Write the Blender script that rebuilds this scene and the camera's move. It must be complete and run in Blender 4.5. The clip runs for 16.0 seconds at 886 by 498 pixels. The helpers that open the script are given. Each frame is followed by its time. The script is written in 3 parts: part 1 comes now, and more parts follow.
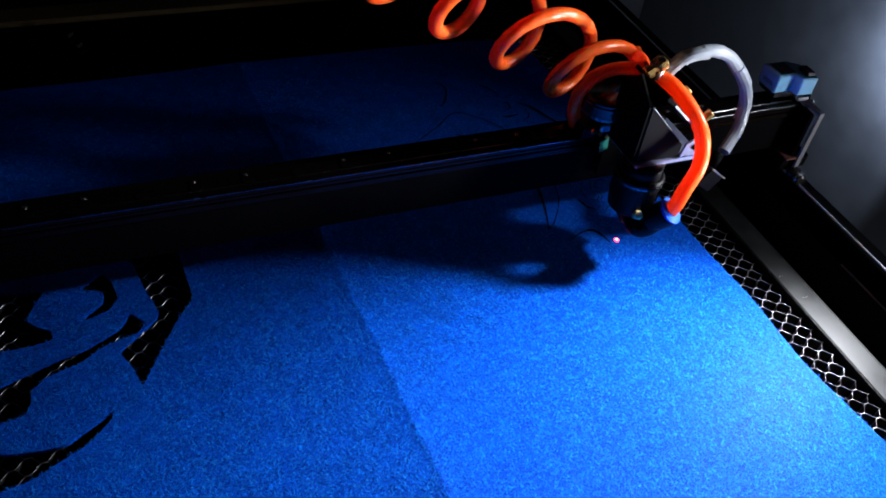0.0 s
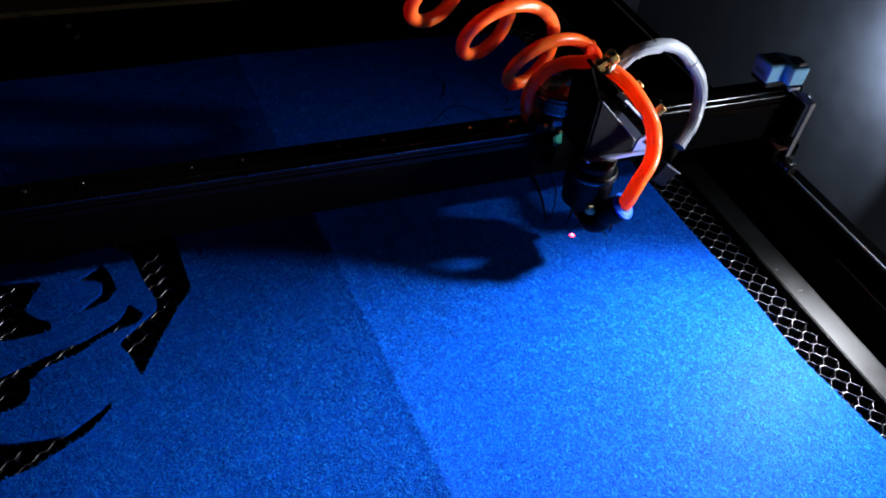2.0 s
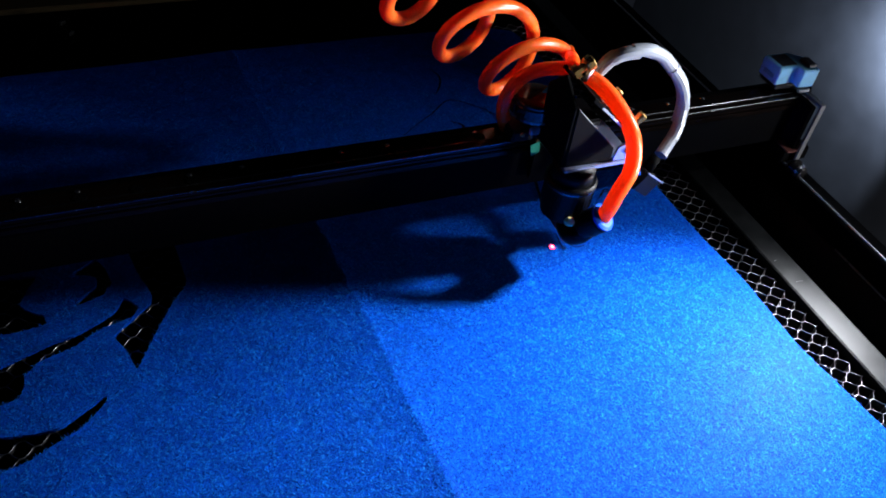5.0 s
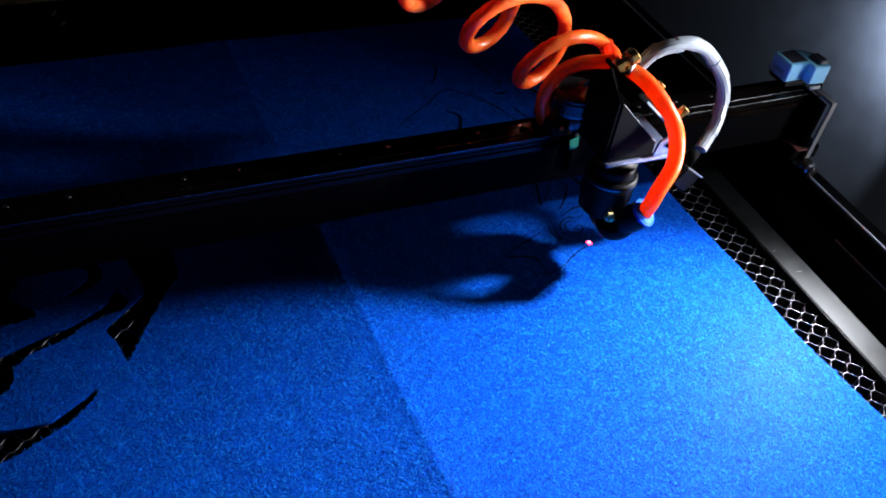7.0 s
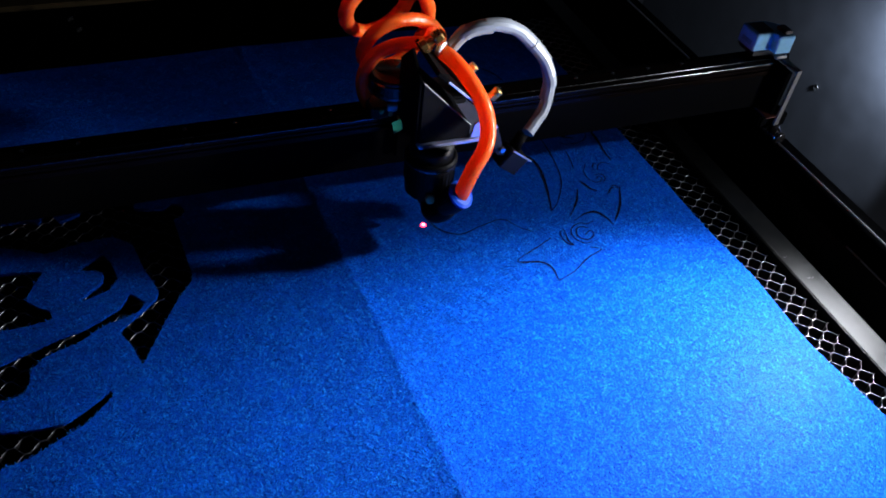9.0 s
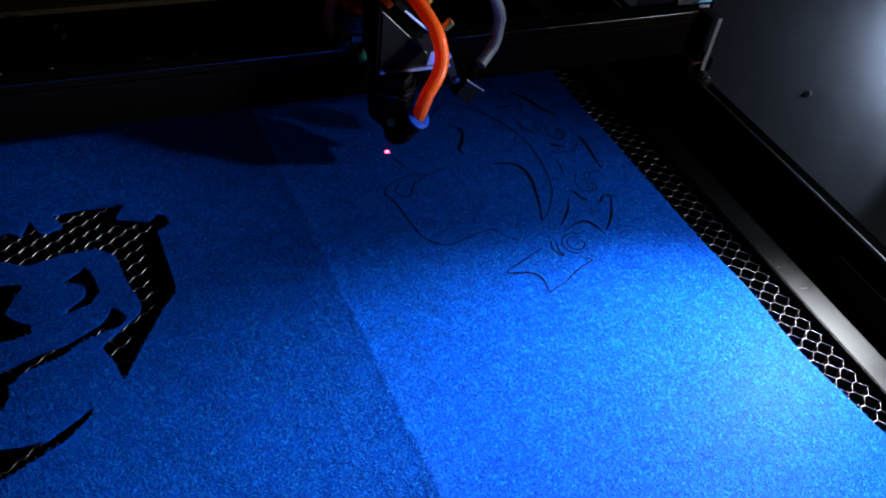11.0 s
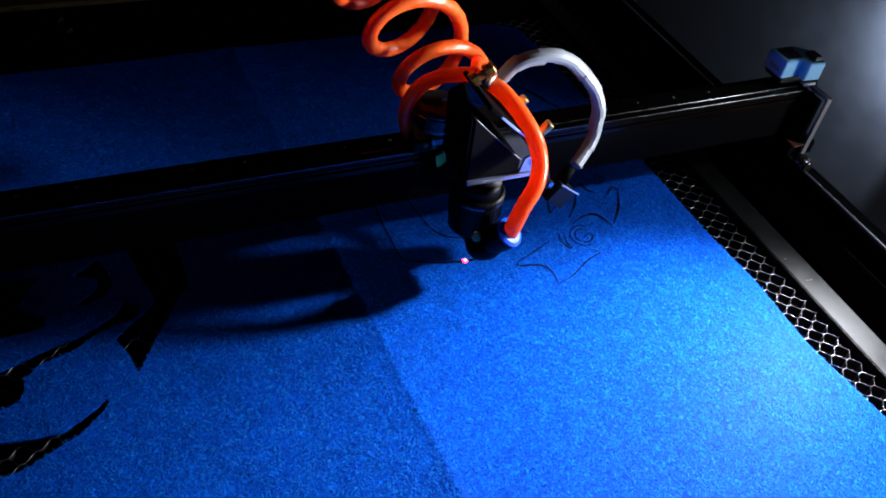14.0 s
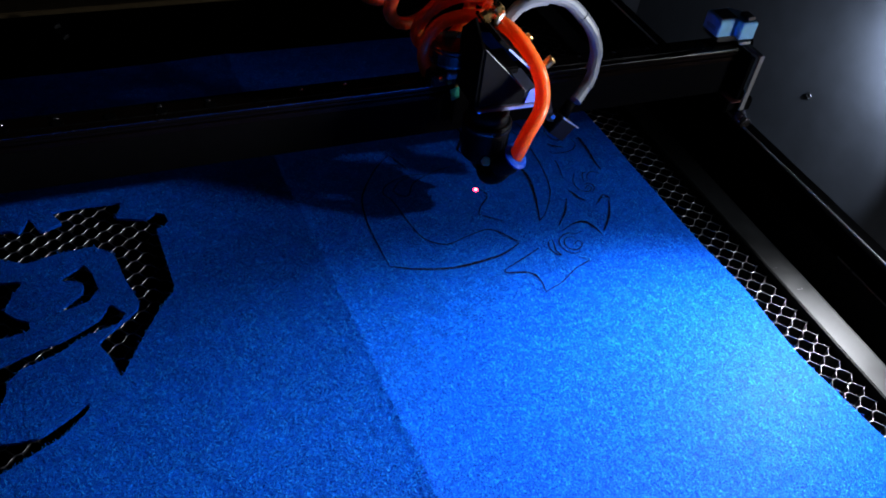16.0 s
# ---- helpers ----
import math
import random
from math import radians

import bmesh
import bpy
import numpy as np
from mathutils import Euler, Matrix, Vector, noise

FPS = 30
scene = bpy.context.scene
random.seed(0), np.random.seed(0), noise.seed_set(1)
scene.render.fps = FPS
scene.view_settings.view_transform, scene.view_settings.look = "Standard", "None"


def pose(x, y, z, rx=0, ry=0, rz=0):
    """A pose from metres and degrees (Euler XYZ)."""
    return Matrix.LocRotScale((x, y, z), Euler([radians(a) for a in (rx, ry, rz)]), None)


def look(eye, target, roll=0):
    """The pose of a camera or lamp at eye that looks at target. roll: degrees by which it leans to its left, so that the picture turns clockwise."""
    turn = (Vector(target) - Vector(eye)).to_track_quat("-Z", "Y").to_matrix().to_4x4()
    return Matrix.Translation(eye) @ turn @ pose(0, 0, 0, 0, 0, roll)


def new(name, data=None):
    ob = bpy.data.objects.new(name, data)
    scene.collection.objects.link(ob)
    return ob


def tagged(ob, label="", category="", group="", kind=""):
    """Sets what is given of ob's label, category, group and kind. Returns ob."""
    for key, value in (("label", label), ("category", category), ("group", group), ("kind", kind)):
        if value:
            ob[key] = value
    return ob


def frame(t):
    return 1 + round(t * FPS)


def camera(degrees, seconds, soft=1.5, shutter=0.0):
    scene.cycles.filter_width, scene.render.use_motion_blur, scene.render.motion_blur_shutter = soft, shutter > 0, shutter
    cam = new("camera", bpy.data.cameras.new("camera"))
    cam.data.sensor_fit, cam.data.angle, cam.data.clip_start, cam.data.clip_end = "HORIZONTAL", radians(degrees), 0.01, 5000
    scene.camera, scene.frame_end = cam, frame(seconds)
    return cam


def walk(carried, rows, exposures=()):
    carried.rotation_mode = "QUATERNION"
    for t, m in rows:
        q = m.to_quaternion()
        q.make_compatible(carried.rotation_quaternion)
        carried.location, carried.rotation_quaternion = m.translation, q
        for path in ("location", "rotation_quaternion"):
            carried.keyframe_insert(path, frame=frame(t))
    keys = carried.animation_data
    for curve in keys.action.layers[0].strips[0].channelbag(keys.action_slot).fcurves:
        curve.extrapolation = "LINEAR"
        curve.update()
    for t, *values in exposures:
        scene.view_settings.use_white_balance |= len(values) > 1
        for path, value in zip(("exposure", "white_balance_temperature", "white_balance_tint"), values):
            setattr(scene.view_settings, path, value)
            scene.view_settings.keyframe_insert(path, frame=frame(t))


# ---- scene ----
# A laser cutter bed seen from close by: felt sheet, honeycomb, gantry and head.
cam = camera(57.0, 16.0, soft=1.8)
walk(cam, [
    (0, pose(-0.3669, -0.2601, 0.3816, 46.06, -5.88, -21.05)),
    (0.5, pose(-0.3660, -0.2593, 0.3818, 45.75, -5.98, -21.11)),
    (1, pose(-0.3668, -0.2591, 0.3816, 45.80, -6.11, -21.12)),
    (1.5, pose(-0.3672, -0.2618, 0.3798, 46.03, -6.11, -21.05)),
    (2, pose(-0.3691, -0.2621, 0.3816, 45.72, -6.24, -21.11)),
    (2.5, pose(-0.3708, -0.2639, 0.3829, 45.66, -6.17, -21.14)),
    (3, pose(-0.3707, -0.2641, 0.3825, 45.82, -6.31, -21.24)),
    (3.5, pose(-0.3683, -0.2653, 0.3811, 45.78, -6.37, -21.38)),
    (3.7, pose(-0.3684, -0.2653, 0.3804, 45.83, -6.54, -21.18)),
    (5.8, pose(-0.3695, -0.2656, 0.3720, 46.02, -5.84, -21.66)),
    (6, pose(-0.3696, -0.2656, 0.3716, 45.85, -6.11, -21.71)),
    (6.5, pose(-0.3670, -0.2648, 0.3702, 45.58, -5.79, -21.54)),
    (7, pose(-0.3644, -0.2637, 0.3695, 45.56, -5.90, -21.63)),
    (7.5, pose(-0.3642, -0.2656, 0.3704, 45.63, -5.82, -21.62)),
    (8, pose(-0.3665, -0.2682, 0.3715, 45.89, -5.78, -21.61)),
    (8.5, pose(-0.3699, -0.2671, 0.3726, 45.77, -5.90, -21.36)),
    (8.7, pose(-0.3691, -0.2664, 0.3718, 45.83, -5.68, -20.99)),
    (11, pose(-0.3597, -0.2583, 0.3700, 46.12, -5.79, -21.31)),
    (11.5, pose(-0.3605, -0.2571, 0.3696, 46.34, -5.57, -21.14)),
    (12, pose(-0.3640, -0.2560, 0.3685, 46.31, -5.68, -21.34)),
    (12.5, pose(-0.3667, -0.2563, 0.3676, 46.01, -5.94, -21.54)),
    (13, pose(-0.3685, -0.2573, 0.3672, 45.82, -6.09, -21.71)),
    (13.5, pose(-0.3700, -0.2580, 0.3678, 45.66, -6.08, -21.69)),
    (14, pose(-0.3705, -0.2577, 0.3699, 45.82, -6.01, -21.71)),
    (14.5, pose(-0.3696, -0.2568, 0.3690, 45.91, -6.01, -21.96)),
    (15, pose(-0.3650, -0.2569, 0.3692, 45.85, -5.97, -22.02)),
    (15.5, pose(-0.3611, -0.2608, 0.3700, 45.98, -6.07, -21.38)),
    (16, pose(-0.3570, -0.2627, 0.3696, 46.34, -5.78, -20.98)),
])

# place of the laser spot on the felt: seconds, x, y
HEAD = [
    (0, -0.0642, 0.0736),
    (0.5, -0.0470, 0.0975),
    (1, -0.0540, 0.1022),
    (1.5, -0.0748, 0.1097),
    (2, -0.0947, 0.0794),
    (2.5, -0.0865, 0.0652),
    (3, -0.0972, 0.0696),
    (3.5, -0.0753, 0.0755),
    (3.7, -0.0710, 0.0730),
    (5.8, -0.1378, 0.0522),
    (6, -0.1319, 0.0421),
    (6.5, -0.1158, 0.0389),
    (7, -0.0915, 0.0530),
    (7.5, -0.1148, 0.0599),
    (8, -0.1357, 0.0844),
    (8.5, -0.1593, 0.0951),
    (8.7, -0.1740, 0.0945),
    (9.2, -0.2150, 0.1180),
    (9.7, -0.2260, 0.1580),
    (10.1, -0.2050, 0.1780),
    (10.45, -0.2120, 0.1650),
    (10.8, -0.1880, 0.1870),
    (11, -0.1871, 0.1955),
    (11.5, -0.2017, 0.1746),
    (12, -0.2191, 0.1498),
    (12.5, -0.2244, 0.1241),
    (13, -0.2235, 0.0945),
    (13.5, -0.2140, 0.0742),
    (14, -0.1836, 0.0683),
    (14.5, -0.1532, 0.0705),
    (15, -0.1302, 0.0843),
    (15.5, -0.1449, 0.1156),
    (16, -0.1381, 0.1382),
]

# ---- light ----
world = bpy.data.worlds.new("World")
scene.world = world
world.use_nodes = True
world.node_tree.nodes["Background"].inputs[0].default_value = (0.25, 0.45, 1.0, 1)
world.node_tree.nodes["Background"].inputs[1].default_value = 0.0035
scene.view_settings.exposure = 0.0


def lamp(name, kind, m, power, colour, **kw):
    d = bpy.data.lights.new(name, kind)
    d.energy, d.color = power, colour
    for k, v in kw.items():
        if k == "size":
            d.shadow_soft_size = v
        if k == "angle":
            d.spot_size = radians(v)
        if k == "blend":
            d.spot_blend = v
    ob = new(name, d)
    ob.matrix_world = m
    return ob


LAMP = (0.153, 0.024, 0.202)
lamp("led_beam", "SPOT", look(LAMP, (-0.140, -0.108, 0.0)), 37.0, (0.93, 0.95, 1.0), size=0.016, angle=65, blend=1.0)
LOW = (0.260, -0.110, 0.045)
BACK = (0.2925, 0.165, 0.035)
FACE = (0.255, -0.150, 0.060)
lamp("led_spill", "SPOT", look(LAMP, (-0.170, -0.040, 0.0)), 2.4, (0.85, 0.92, 1.0), size=0.010, angle=104, blend=1.0)
# Added unseen lamp that makes the glow on the side panel.
lamp("panel_fill", "SPOT", look(BACK, (0.32, 0.19, 0.035)), 3.4, (0.66, 0.80, 1.0), size=0.006, angle=176, blend=0.1)
# Added fill with no fixture: lifts the head, hose and coil from the front.
lamp("face_fill", "SPOT", look(FACE, (-0.12, 0.060, 0.170)), 23.0, (0.95, 0.96, 1.0), size=0.020, angle=39, blend=1.0)
# Extra lobe added at the work light to brighten the hose and head.
lamp("hose_fill", "SPOT", look(LAMP, (-0.110, 0.085, 0.165)), 8.5, (0.95, 0.96, 1.0), size=0.016, angle=37, blend=1.0)
# Added unseen low fill for the sensor front and the rail edges.
lamp("low_fill", "POINT", Matrix.Translation(LOW), 1.6, (0.95, 0.96, 1.0), size=0.025)


# ---- materials ----
def mat(name, colour, rough=0.5, metal=0.0, scale=200.0, vary=0.15, bump=0.0, emit=0.0, spec=0.5, coat=0.0):
    m = bpy.data.materials.new(name)
    m.use_nodes = True
    nt = m.node_tree
    b = nt.nodes["Principled BSDF"]
    b.inputs["Roughness"].default_value = rough
    b.inputs["Metallic"].default_value = metal
    b.inputs["Specular IOR Level"].default_value = spec
    b.inputs["Coat Weight"].default_value = coat
    tc = nt.nodes.new("ShaderNodeTexCoord")
    n1 = nt.nodes.new("ShaderNodeTexNoise")
    n1.inputs["Scale"].default_value = scale
    n1.inputs["Detail"].default_value = 6
    n2 = nt.nodes.new("ShaderNodeTexNoise")
    n2.inputs["Scale"].default_value = scale * 0.12
    n2.inputs["Detail"].default_value = 4
    nt.links.new(tc.outputs["Object"], n1.inputs["Vector"])
    nt.links.new(tc.outputs["Object"], n2.inputs["Vector"])
    mix = nt.nodes.new("ShaderNodeMath")
    mix.operation = "ADD"
    nt.links.new(n1.outputs["Fac"], mix.inputs[0])
    nt.links.new(n2.outputs["Fac"], mix.inputs[1])
    ramp = nt.nodes.new("ShaderNodeMapRange")
    ramp.inputs["From Min"].default_value, ramp.inputs["From Max"].default_value = 0.6, 1.4
    ramp.inputs["To Min"].default_value, ramp.inputs["To Max"].default_value = 1 - vary, 1 + vary
    nt.links.new(mix.outputs[0], ramp.inputs["Value"])
    mul = nt.nodes.new("ShaderNodeMix")
    mul.data_type, mul.blend_type = "RGBA", "MULTIPLY"
    mul.inputs["Factor"].default_value = 1.0
    mul.inputs["A"].default_value = (*colour, 1)
    nt.links.new(ramp.outputs["Result"], mul.inputs["B"])
    nt.links.new(mul.outputs["Result"], b.inputs["Base Color"])
    rr = nt.nodes.new("ShaderNodeMapRange")
    rr.inputs["From Min"].default_value, rr.inputs["From Max"].default_value = 0.6, 1.4
    rr.inputs["To Min"].default_value, rr.inputs["To Max"].default_value = max(0.02, rough - 0.08), min(1, rough + 0.08)
    nt.links.new(mix.outputs[0], rr.inputs["Value"])
    nt.links.new(rr.outputs["Result"], b.inputs["Roughness"])
    if bump:
        bp = nt.nodes.new("ShaderNodeBump")
        bp.inputs["Strength"].default_value = bump
        bp.inputs["Distance"].default_value = 0.0004
        nt.links.new(n1.outputs["Fac"], bp.inputs["Height"])
        nt.links.new(bp.outputs["Normal"], b.inputs["Normal"])
    if emit:
        b.inputs["Emission Color"].default_value = (*colour, 1)
        b.inputs["Emission Strength"].default_value = emit
    return m


def felt_material(name, base, fleck):
    """Pressed felt: matted fibres, soft patches, pale flecks and a fibrous relief."""
    m = mat(name, base, 0.8, 0, 700, 0.40, 0.0, spec=0.02, coat=0.027)
    nt = m.node_tree
    b = nt.nodes["Principled BSDF"]
    b.inputs["Coat Roughness"].default_value = 0.44
    b.inputs["Sheen Weight"].default_value = 0.0
    b.inputs["Sheen Tint"].default_value = (0.4, 0.65, 1.0, 1)
    tc = nt.nodes.new("ShaderNodeTexCoord")
    warp = nt.nodes.new("ShaderNodeTexNoise")
    warp.inputs["Scale"].default_value = 120
    nt.links.new(tc.outputs["Object"], warp.inputs["Vector"])
    add = nt.nodes.new("ShaderNodeVectorMath")
    add.operation = "MULTIPLY_ADD"
    nt.links.new(warp.outputs["Color"], add.inputs[0])
    add.inputs[1].default_value = (0.012, 0.012, 0.0)
    nt.links.new(tc.outputs["Object"], add.inputs[2])
    heights = []
    for k, turn in enumerate((1.25, 1.95)):
        mp = nt.nodes.new("ShaderNodeMapping")
        mp.inputs["Rotation"].default_value = (0, 0, turn)
        mp.inputs["Scale"].default_value = (330, 820, 400)
        nt.links.new(add.outputs[0], mp.inputs["Vector"])
        n = nt.nodes.new("ShaderNodeTexNoise")
        n.inputs["Scale"].default_value = 1.0
        n.inputs["Detail"].default_value = 5
        n.inputs["Roughness"].default_value = 0.65
        nt.links.new(mp.outputs["Vector"], n.inputs["Vector"])
        heights.append(n)
    top_of = nt.nodes.new("ShaderNodeMath")
    top_of.operation = "MAXIMUM"
    nt.links.new(heights[0].outputs["Fac"], top_of.inputs[0])
    nt.links.new(heights[1].outputs["Fac"], top_of.inputs[1])
    rg = nt.nodes.new("ShaderNodeMapRange")
    rg.inputs["From Min"].default_value, rg.inputs["From Max"].default_value = 0.54, 0.69
    nt.links.new(top_of.outputs[0], rg.inputs["Value"])
    mx = nt.nodes.new("ShaderNodeMix")
    mx.data_type = "RGBA"
    old = b.inputs["Base Color"].links[0].from_socket
    patch = nt.nodes.new("ShaderNodeTexNoise")
    patch.inputs["Scale"].default_value = 75
    patch.inputs["Detail"].default_value = 3
    nt.links.new(tc.outputs["Object"], patch.inputs["Vector"])
    pr = nt.nodes.new("ShaderNodeMapRange")
    pr.inputs["From Min"].default_value, pr.inputs["From Max"].default_value = 0.38, 0.62
    pr.inputs["To Min"].default_value, pr.inputs["To Max"].default_value = 0.6, 1.25
    nt.links.new(patch.outputs["Fac"], pr.inputs["Value"])
    dab = nt.nodes.new("ShaderNodeMath")
    dab.operation = "MULTIPLY"
    dab.use_clamp = True
    nt.links.new(rg.outputs["Result"], dab.inputs[0])
    nt.links.new(pr.outputs["Result"], dab.inputs[1])
    nt.links.new(dab.outputs[0], mx.inputs["Factor"])
    nt.links.new(old, mx.inputs["A"])
    mx.inputs["B"].default_value = (*fleck, 1)
    nt.links.new(mx.outputs["Result"], b.inputs["Base Color"])
    bp = nt.nodes.new("ShaderNodeBump")
    bp.inputs["Strength"].default_value = 1.0
    bp.inputs["Distance"].default_value = 0.0040
    nt.links.new(top_of.outputs[0], bp.inputs["Height"])
    nt.links.new(bp.outputs["Normal"], b.inputs["Normal"])
    return m


def fibre_material(name, dark, light):
    m = mat(name, light, 0.6, 0, 500, 0.2, spec=0.04)
    nt = m.node_tree
    b = nt.nodes["Principled BSDF"]
    g = nt.nodes.new("ShaderNodeNewGeometry")
    mx = nt.nodes.new("ShaderNodeMix")
    mx.data_type = "RGBA"
    pw = nt.nodes.new("ShaderNodeMath")
    pw.operation = "POWER"
    pw.inputs[1].default_value = 2.8
    nt.links.new(g.outputs["Random Per Island"], pw.inputs[0])
    nt.links.new(pw.outputs[0], mx.inputs["Factor"])
    mx.inputs["A"].default_value = (*dark, 1)
    mx.inputs["B"].default_value = (*light, 1)
    nt.links.new(mx.outputs["Result"], b.inputs["Base Color"])
    return m


def scratched(name, colour, rough, metal, along):
    """Rolled sheet metal with fine lines along one axis and a few scuffs."""
    m = mat(name, colour, rough, metal, 90, 0.25, 0.0, spec=0.07)
    nt = m.node_tree
    b = nt.nodes["Principled BSDF"]
    tc = nt.nodes.new("ShaderNodeTexCoord")
    mp = nt.nodes.new("ShaderNodeMapping")
    mp.inputs["Scale"].default_value = {"x": (12, 900, 900), "y": (900, 12, 900)}[along]
    nt.links.new(tc.outputs["Object"], mp.inputs["Vector"])
    n = nt.nodes.new("ShaderNodeTexNoise")
    n.inputs["Scale"].default_value = 1.0
    n.inputs["Detail"].default_value = 4
    nt.links.new(mp.outputs["Vector"], n.inputs["Vector"])
    bp = nt.nodes.new("ShaderNodeBump")
    bp.inputs["Strength"].default_value = 0.25
    bp.inputs["Distance"].default_value = 0.0002
    nt.links.new(n.outputs["Fac"], bp.inputs["Height"])
    nt.links.new(bp.outputs["Normal"], b.inputs["Normal"])
    return m


FELT = felt_material("blue felt", (0.0003, 0.070, 0.60), (0.002, 0.190, 0.99))
FIBRE = fibre_material("felt fibre", (0.001, 0.068, 0.57), (0.014, 0.290, 1.0))
CHAR = mat("charred cut", (0.003, 0.005, 0.018), 0.95, 0, 900, 0.3, spec=0.05)
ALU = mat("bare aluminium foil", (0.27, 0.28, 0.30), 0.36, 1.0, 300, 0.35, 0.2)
FOILDARK = mat("dark aluminium foil", (0.05, 0.05, 0.055), 0.45, 0.9, 250, 0.5, 0.2)
STEEL = scratched("rolled steel", (0.014, 0.0143, 0.0147), 0.40, 0.9, "y")
DULL = mat("dull zinc steel", (0.16, 0.165, 0.175), 0.5, 0.5, 250, 0.3, 0.2)
BRIGHT = mat("polished steel", (0.6, 0.61, 0.63), 0.22, 1.0, 300, 0.12, 0.1)
DULLSTRAP = mat("scuffed zinc strap", (0.15, 0.15, 0.155), 0.55, 0.2, 300, 0.35, 0.3)
GUIDE = scratched("ground guide steel", (0.11, 0.11, 0.115), 0.28, 1.0, "x")
# Reddish brown tint imitates what the guide top reflects.
GUIDED = scratched("dark steel with brown reflection", (0.030, 0.019, 0.016), 0.22, 0.9, "x")
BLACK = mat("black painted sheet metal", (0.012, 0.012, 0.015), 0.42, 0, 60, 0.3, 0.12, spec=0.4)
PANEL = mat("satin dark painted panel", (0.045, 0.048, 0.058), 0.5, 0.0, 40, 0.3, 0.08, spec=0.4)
TRAY = mat("dusty dark grey tray", (0.10, 0.105, 0.11), 0.6, 0, 30, 0.4, 0.1, spec=0.3)
# Darker than black paint: the shade on beam and recesses is in this colour.
SHADOWBLACK = mat("matt black with shade", (0.0022, 0.0022, 0.0026), 0.6, 0, 200, 0.3, 0.1, spec=0.018)
ANOD = mat("black anodised aluminium", (0.006, 0.006, 0.0075), 0.40, 0.0, 300, 0.3, 0.12, spec=0.20)
BLOCK = mat("dull black anodised block", (0.004, 0.004, 0.005), 0.55, 0.0, 300, 0.3, 0.1, spec=0.035)
HEADBLACK = mat("satin black anodised block", (0.0035, 0.0035, 0.0045), 0.42, 0.0, 300, 0.3, 0.12, spec=0.10)
# Blue in the base colour stands for the felt mirrored in bare steel.
BRACKET = mat("bare steel with blue reflection", (0.50, 0.57, 0.86), 0.34, 0.75, 200, 0.12)
GLOSS = mat("glossy black cap", (0.02, 0.018, 0.018), 0.12, 0.3, 200, 0.15)
ORANGE = mat("orange polyurethane hose", (1.0, 0.175, 0.028), 0.28, 0, 60, 0.06)
ORANGE.node_tree.nodes["Principled BSDF"].inputs["Subsurface Weight"].default_value = 0.7
ORANGE.node_tree.nodes["Principled BSDF"].inputs["Subsurface Radius"].default_value = (1.0, 0.35, 0.1)
ORANGE.node_tree.nodes["Principled BSDF"].inputs["Subsurface Scale"].default_value = 0.010
nt = ORANGE.node_tree
thin = nt.nodes.new("ShaderNodeBsdfTranslucent")
thin.inputs["Color"].default_value = (1.0, 0.20, 0.03, 1)
blend = nt.nodes.new("ShaderNodeMixShader")
blend.inputs["Fac"].default_value = 0.42
nt.links.new(nt.nodes["Principled BSDF"].outputs["BSDF"], blend.inputs[1])
nt.links.new(thin.outputs["BSDF"], blend.inputs[2])
nt.links.new(blend.outputs[0], nt.nodes["Material Output"].inputs["Surface"])
BRASS = mat("brass", (0.70, 0.45, 0.17), 0.28, 1.0, 500, 0.2, 0.1)
PLUG = mat("pale brass plug", (0.80, 0.66, 0.30), 0.4, 0.15, 400, 0.15, 0.1)
WRAP = mat("translucent grey spiral wrap", (0.20, 0.225, 0.265), 0.4, 0, 140, 0.2, 0.15)
SENSOR = mat("sky blue plastic", (0.22, 0.60, 0.88), 0.5, 0, 200, 0.15, 0.1)
PRINT = mat("faint grey blue print", (0.12, 0.36, 0.58), 0.5, 0, 300, 0.2)
SENSORTOP = mat("dark grey label", (0.03, 0.03, 0.045), 0.45, 0, 300, 0.2)
BLUECOL = mat("blue plastic collar", (0.010, 0.085, 0.62), 0.4, 0, 200, 0.08, spec=0.12)
RED = mat("red laser spot", (1.0, 0.03, 0.08), 0.5, 0, 300, 0.05, emit=9)
WARM = mat("white hot spot", (1.0, 0.34, 0.40), 0.5, 0, 300, 0.02, emit=9)
GREEN = mat("green circuit label", (0.02, 0.24, 0.16), 0.4, 0, 200, 0.15)
PALE = mat("pale bare steel", (0.70, 0.71, 0.75), 0.33, 0.7, 200, 0.12)
GREYEDGE = mat("grey steel edge glint", (0.20, 0.20, 0.20), 0.22, 1.0, 300, 0.3, 0.1, spec=0.4)
RUST = mat("reddish brown primer", (0.16, 0.05, 0.04), 0.5, 0.0, 150, 0.3, 0.1)
# The brown stands for a dim reflection on a metal strip.
TAN = scratched("brown reflection strip", (0.26, 0.19, 0.10), 0.5, 0.35, "x")


# ---- building helpers ----
def part(name, bm, material, parent=None, label="", smooth=False):
    me = bpy.data.meshes.new(name)
    if smooth:
        for f in bm.faces:
            f.smooth = True
    bm.to_mesh(me)
    bm.free()
    me.materials.append(material)
    ob = new(name, me)
    if parent is not None:
        ob.parent = parent
    if label:
        tagged(ob, label)
    return ob


def box(x0, x1, y0, y1, z0, z1, bevel=0.0008, bm=None):
    bm = bm or bmesh.new()
    g = bmesh.ops.create_cube(bm, size=1)
    bmesh.ops.transform(bm, matrix=Matrix.Translation(((x0 + x1) / 2, (y0 + y1) / 2, (z0 + z1) / 2)) @ Matrix.Diagonal((x1 - x0, y1 - y0, z1 - z0, 1)), verts=g["verts"])
    if bevel:
        es = {e for v in g["verts"] for e in v.link_edges}
        bmesh.ops.bevel(bm, geom=list(es), offset=bevel, segments=2, affect="EDGES")
    return bm


